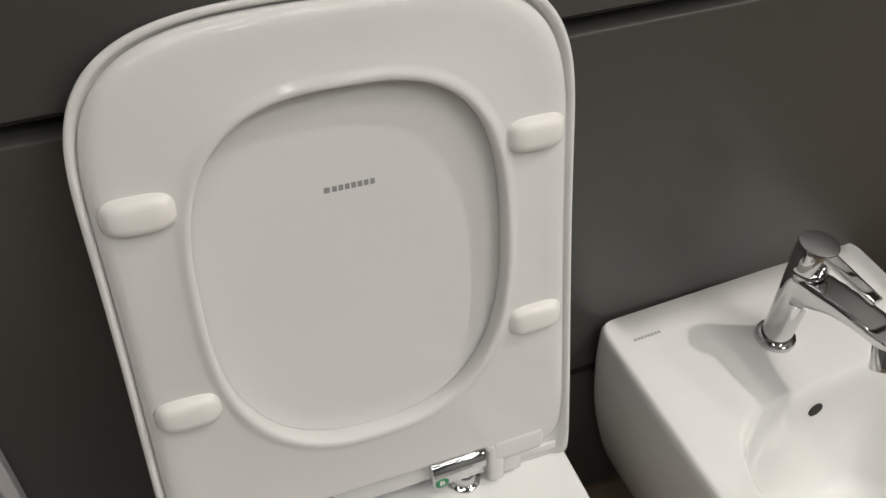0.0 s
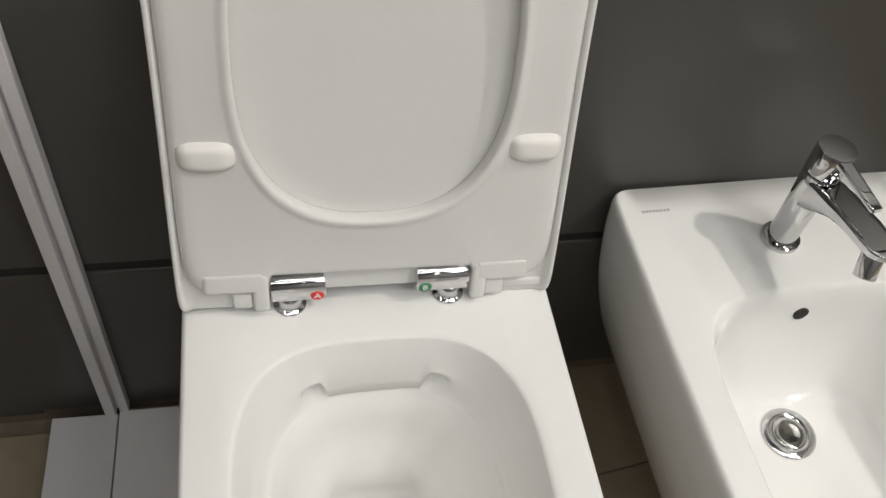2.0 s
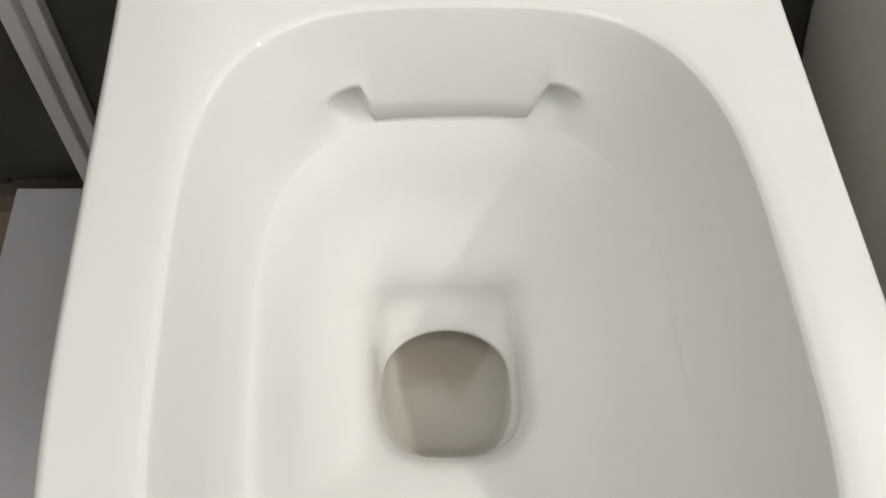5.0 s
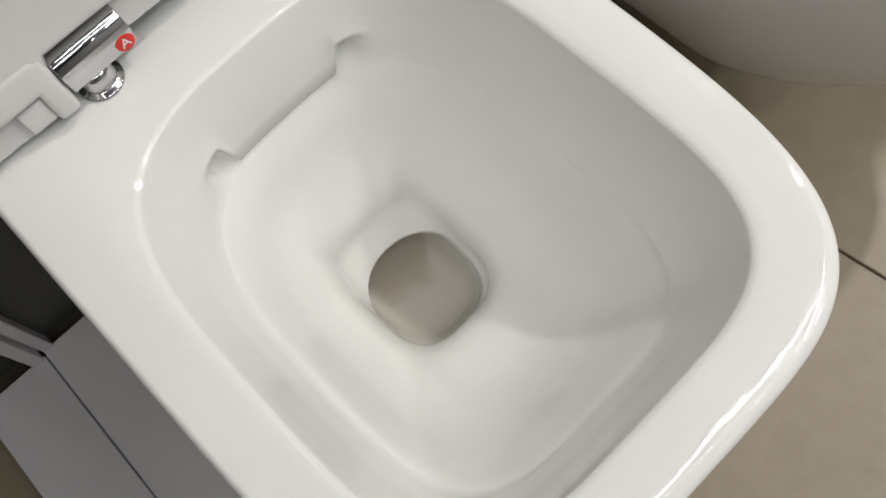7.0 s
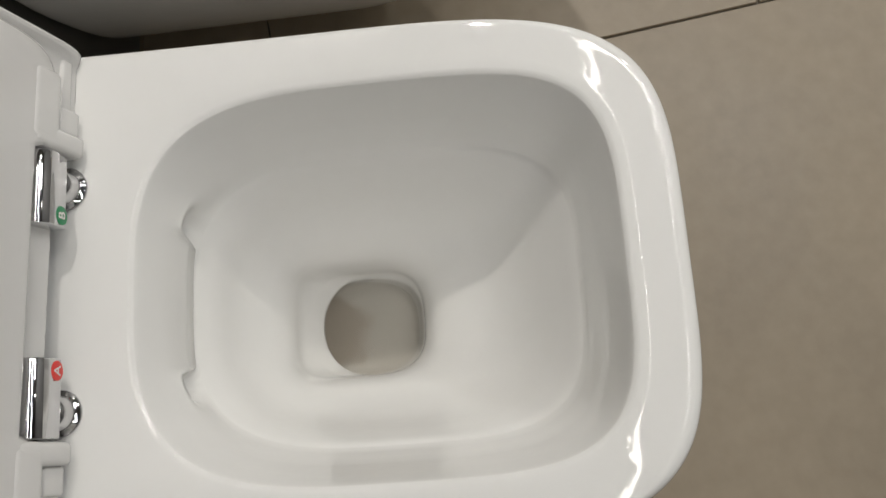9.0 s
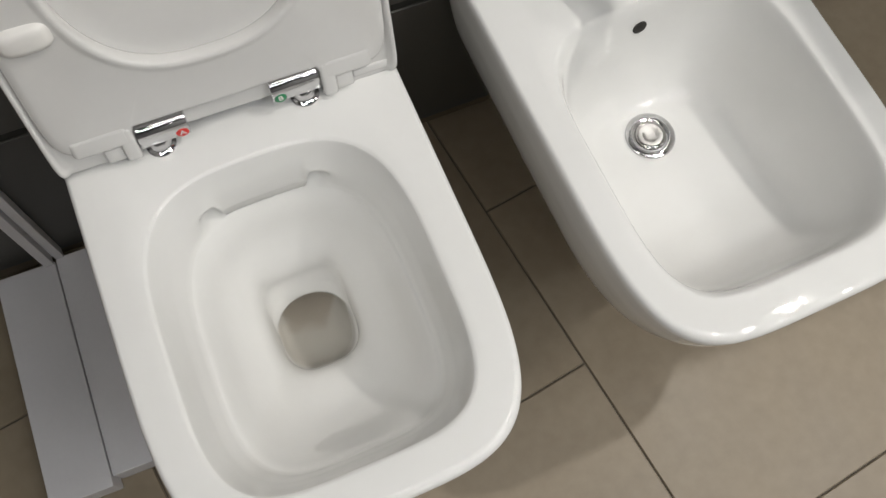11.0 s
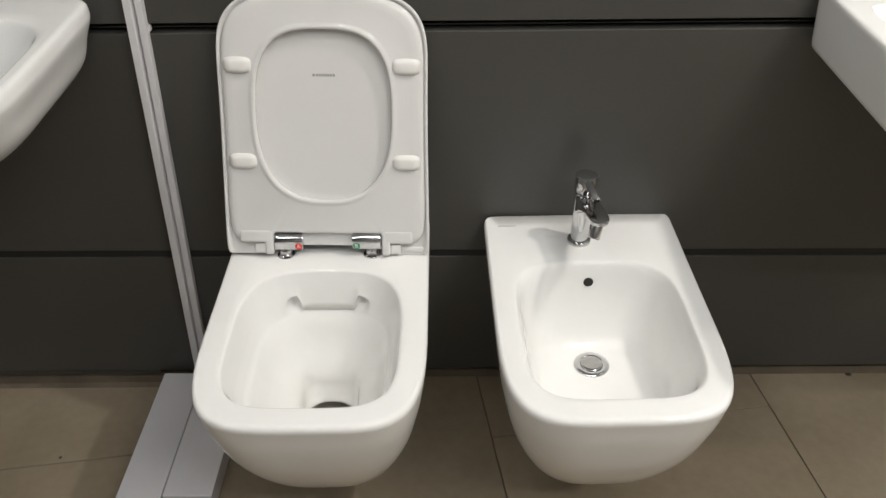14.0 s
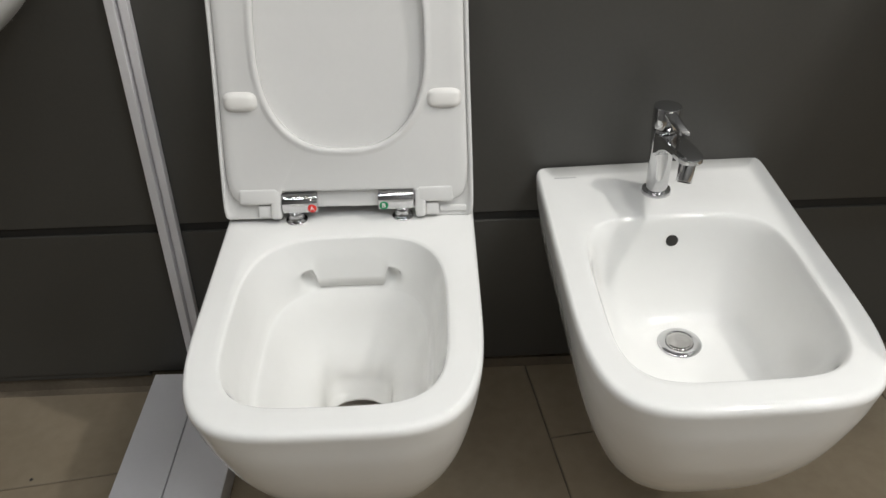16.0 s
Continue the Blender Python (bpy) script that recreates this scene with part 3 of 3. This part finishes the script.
def bidet_tap():
    t = thing("bidet_tap", BIDET_TURN @ Vector((-0.008, -0.0790, RIM)), "polished chrome single-lever mixer tap on the bidet", "tap")
    m = BIDET_TURN @ pose(-0.005, -0.0876, RIM, 0, 0, 5)
    foot = BIDET_TURN @ pose(-0.008, -0.0790, RIM)
    body = foot @ pose(0, 0, 0, -2, 1.7)
    bm = bmesh.new()
    revolve(bm, ((0.0218, 0.0003), (0.0218, 0.003), (0.0210, 0.0052), (0.0175, 0.0066)), foot, 56)
    part("base_ring", bm, CHROME, t, angle=40)
    bm = bmesh.new()
    revolve(bm, ((0.0160, 0.004), (0.0162, 0.03), (0.0170, 0.06), (0.0182, 0.090), (0.0186, 0.1035), (0.0178, 0.1055)), body, 56)
    part("column", bm, CHROME, t, angle=40)
    # spout: a flat arm, deep at the column and thin at its rounded end
    bm = bmesh.new()
    loops = []
    for d, z, w, h in ((-0.008, 0.082, 0.0160, 0.0190), (0.008, 0.0885, 0.0168, 0.0165), (0.022, 0.0960, 0.0172, 0.0118), (0.040, 0.1030, 0.0175, 0.0072), (0.062, 0.1075, 0.0177, 0.0050), (0.086, 0.1098, 0.0174, 0.0043),
                       (0.094, 0.1104, 0.0160, 0.0041), (0.100, 0.1108, 0.0125, 0.0038), (0.104, 0.1111, 0.0075, 0.0034), (0.1052, 0.1112, 0.003, 0.0030)):
        o = outline(w, h, -h, 14, 14, 72)
        loops.append([m @ Vector((x, -d, z + y)) for x, y in o])
    loft(bm, loops, True, True)
    spout = part("spout", bm, CHROME, t, angle=42)
    axis = Vector((0.010, 0.016, 0.026)).normalized()
    tip = m @ Matrix.Translation((-0.0030, -0.0895, 0.1055)) @ axis.to_track_quat("Z", "Y").to_matrix().to_4x4()
    bm = bmesh.new()
    revolve(bm, ((0.0102, -0.0270), (0.0108, -0.0262), (0.0110, -0.004), (0.0110, 0.001)), tip, 36)
    part("nozzle", bm, CHROME, spout, angle=40)
    bm = bmesh.new()
    revolve(bm, ((0.0088, -0.0274), (0.0088, -0.0268)), tip, 24)
    part("aerator", bm, BLACK, spout, "dark aerator")
    # lever cap and lever
    bm = bmesh.new()
    revolve(bm, ((0.0180, 0.1065), (0.0195, 0.1080), (0.0197, 0.1372), (0.0192, 0.1381), (0.0170, 0.1383)), body, 56)
    cap = part("lever_cap", bm, CHROME, t, angle=40)
    bm = bmesh.new()
    loops = []
    for d, z, w, h in ((-0.002, 0.1340, 0.0080, 0.0036), (0.020, 0.1338, 0.0074, 0.0034), (0.040, 0.1332, 0.0068, 0.0031), (0.0625, 0.1325, 0.0063, 0.0029), (0.0635, 0.1324, 0.0056, 0.0022)):
        o = outline(w, h, -h, 6, 6, 32)
        loops.append([m @ Vector((x, -d, z + y)) for x, y in o])
    loft(bm, loops, True, True)
    part("lever", bm, CHROME, cap, angle=42)


bidet_tap()

# ---- white profile stand ----


def profile_stand():
    t = thing("profile_stand", (-0.32, -0.1, FZ), "white lacquered upright profile on a split floor plinth", "profile stand")
    top = 0.006
    lean = Matrix.Translation((-0.32, 0, top)) @ pose(0, 0, 0, 0, 1.8) @ Matrix.Translation((0.32, 0, -top))
    skew = Matrix.Translation((-0.40, 0, 0)) @ pose(0, 0, 0, 0, 0, -1.2) @ Matrix.Translation((0.40, 0, 0))
    part("plinth_board", box(bmesh.new(), -0.403, -0.3185, -0.347, -0.009, FZ, top, 0.0015, 2, skew), PROFILE, t, smooth=False)
    part("plinth_board", box(bmesh.new(), -0.3170, -0.2240, -0.334, -0.004, FZ, top - 0.001, 0.0015, 2, skew), PROFILE, t, smooth=False)
    part("front_upright", box(bmesh.new(), -0.3340, -0.3205, -0.0150, WALL - 0.001, top - 0.0005, 2.05, 0.0012, 2, lean), PROFILE, t, smooth=False)
    part("rear_upright", box(bmesh.new(), -0.3165, -0.3045, -0.0090, WALL - 0.001, top - 0.0005, 2.05, 0.0012, 2, lean), PROFILE, t, smooth=False)
    part("web", box(bmesh.new(), -0.3203, -0.3167, -0.002, WALL - 0.001, top, 2.05, 0, 1, lean), PROFILE, t, smooth=False)
    part("clip", box(bmesh.new(), -0.2860, -0.2785, 0.000, WALL + 0.010, 0.774, 0.786, 0.002, 2), PROFILE, t, "small white clip in the wall groove", smooth=False)


profile_stand()

# ---- washbasins ----


def round_basin():
    t = thing("washbasin", (-0.655, 0, 0.63), "white wall-hung ceramic washbasin with curved underside", "washbasin", "washbasins")
    cx = -0.655
    bm = bmesh.new()
    keys = [(0.622, 0.10, -0.20, 2.6), (0.634, 0.14, -0.27, 2.8), (0.680, 0.214, -0.356, 3.0), (0.733, 0.268, -0.416, 3.4), (0.780, 0.287, -0.448, 4.0), (0.812, 0.300, -0.460, 4.4), (0.826, 0.300, -0.460, 4.4)]
    loops = []
    for z, hw, yf, nf in glide(keys, 4):
        loops.append([(cx + x, y, z) for x, y in outline(hw, WALL - 0.001, yf, 12, nf)])
    for z, d in ((0.832, 0.001), (0.836, 0.004), (0.838, 0.009)):
        loops.append([(cx + x, y, z) for x, y in outline(0.300 - d, WALL - 0.001 - d, -0.460 + d, 12, 4.4)])
    inside = []
    for z, hw, yb, yf, n in glide([(0.838, 0.278, -0.085, -0.437, 4.2), (0.832, 0.270, -0.093, -0.430, 4.2), (0.800, 0.250, -0.105, -0.410, 3.8), (0.745, 0.200, -0.13, -0.365, 3.2), (0.728, 0.120, -0.17, -0.31, 2.6), (0.725, 0.03, -0.215, -0.265, 2.0)], 4):
        inside.append([(cx + x, y, z) for x, y in outline(hw, yb, yf, n, n)])
    loops += rim_top(loops[-1], inside[0], 0.838)
    loft(bm, loops + inside, True, True)
    part("ceramic_body", bm, CERAMIC, t)
    bm = bmesh.new()
    revolve(bm, ((0.031, 0), (0.031, 0.002), (0.028, 0.004), (0.01, 0.005)), pose(cx, -0.24, 0.7255), 40)
    part("drain", bm, CHROME, t, "chrome drain")


def square_basin():
    t = thing("washbasin", (1.11, 0, 0.75), "white square-edged wall-hung ceramic washbasin", "washbasin", "washbasins")
    cx = 1.11
    bm = bmesh.new()
    loops = []
    for z, d in ((0.745, 0.010), (0.7455, 0.004), (0.748, 0.001), (0.756, 0.0), (0.840, -0.006), (0.846, -0.005), (0.849, -0.002), (0.850, 0.003)):
        loops.append([(cx + x, y, z) for x, y in outline(0.292 - d, WALL - 0.001, -0.455 + d, 22, 16)])
    inside = []
    for z, hw, yb, yf, n in glide([(0.850, 0.268, -0.095, -0.432, 12), (0.846, 0.262, -0.100, -0.427, 12), (0.800, 0.250, -0.108, -0.415, 9), (0.778, 0.22, -0.13, -0.39, 6), (0.772, 0.12, -0.18, -0.32, 3), (0.770, 0.03, -0.235, -0.285, 2.0)], 4):
        inside.append([(cx + x, y, z) for x, y in outline(hw, yb, yf, n, n)])
    loops += rim_top(loops[-1], inside[0], 0.850)
    loft(bm, loops + inside, True, True)
    part("ceramic_body", bm, CERAMIC, t)
    bm = bmesh.new()
    revolve(bm, ((0.031, 0), (0.031, 0.002), (0.028, 0.004), (0.01, 0.005)), pose(cx, -0.26, 0.7705), 40)
    part("drain", bm, CHROME, t, "chrome drain")


round_basin()
square_basin()

# ---- small things on the floor ----


def floor_hole(x, y, r):
    t = thing("floor_hole", (x, y, FZ), "small dark drilled hole in the beige tile", "hole", "floor holes")
    bm = bmesh.new()
    revolve(bm, ((r, -0.003), (r, 0.0004), (r * 0.8, 0.0009), (r * 0.7, 0.0004)), pose(x, y, FZ), 20)
    part("plug_rim", bm, GROUT, t)
    bm = bmesh.new()
    revolve(bm, ((r * 0.7, -0.003), (r * 0.7, 0.0006)), pose(x, y, FZ), 20)
    part("opening", bm, BLACK, t)


floor_hole(0.446, -0.837, 0.007)
floor_hole(1.102, 0.016, 0.008)
floor_hole(-0.572, -0.206, 0.0034)

# ---- floor tiles, in half-offset rows ----
PITCH, TURN_DEG, JOINT = 0.602, 8.0, 0.0026
tile_bm = bmesh.new()
h = (PITCH - JOINT) / 2
box(tile_bm, -h, h, -h, h, -0.0115, 0.0, 0.0012, 1)
tile_me = bpy.data.meshes.new("tile")
bmesh.ops.recalc_face_normals(tile_bm, faces=tile_bm.faces)
tile_bm.to_mesh(tile_me)
tile_bm.free()
tile_me.materials.append(TILE)
c8, s8 = math.cos(radians(TURN_DEG)), math.sin(radians(TURN_DEG))

def cut_tile(m):
    """A tile cut off along the walls; None when nothing of it is left."""
    bm = bmesh.new()
    box(bm, -h, h, -h, h, -0.0115, 0.0, 0.0012, 1, m)
    for co, no in (((X0, 0, 0), (-1, 0, 0)), ((X1, 0, 0), (1, 0, 0)), ((0, Y0, 0), (0, -1, 0)), ((0, WALL + 0.0110, 0), (0, 1, 0))):
        bmesh.ops.bisect_plane(bm, geom=bm.verts[:] + bm.edges[:] + bm.faces[:], plane_co=co, plane_no=no, clear_outer=True)
        if not bm.faces:
            bm.free()
            return None
        bmesh.ops.holes_fill(bm, edges=[e for e in bm.edges if e.is_boundary])
    if min(v.co.x for v in bm.verts) < STRIP_X and max(v.co.y for v in bm.verts) > STRIP_Y:
        for co, no in (((STRIP_X, 0, 0), (1, 0, 0)), ((0, STRIP_Y, 0), (0, 1, 0))):
            bmesh.ops.bisect_plane(bm, geom=bm.verts[:] + bm.edges[:] + bm.faces[:], plane_co=co, plane_no=no)
        gone = [f for f in bm.faces if f.calc_center_median().x < STRIP_X and f.calc_center_median().y > STRIP_Y]
        bmesh.ops.delete(bm, geom=gone, context="FACES")
        if not bm.faces:
            bm.free()
            return None
    bmesh.ops.recalc_face_normals(bm, faces=bm.faces)
    bm.transform(m.inverted())
    me = bpy.data.meshes.new("tile")
    bm.to_mesh(me)
    bm.free()
    me.materials.append(TILE)
    return me


for i in range(-8, 10):
    for j in range(-10, 6):
        u = 0.277 + (i + 0.5) * PITCH
        v = -0.804 - 0.032 * i + (j + 0.5) * PITCH + (0.294 if i % 2 else 0.0)
        x, y = u * c8 - v * s8, u * s8 + v * c8
        m = pose(x, y, FZ, 0, 0, TURN_DEG)
        corners = [m @ Vector((a * h, b * h, 0)) for a in (-1, 1) for b in (-1, 1)]
        whole = all(X0 < p.x < X1 and Y0 < p.y < STRIP_Y for p in corners)
        me = tile_me if whole else cut_tile(m)
        if me is not None:
            ob = new("tile", me)
            ob.parent = floor
            ob.matrix_basis = m
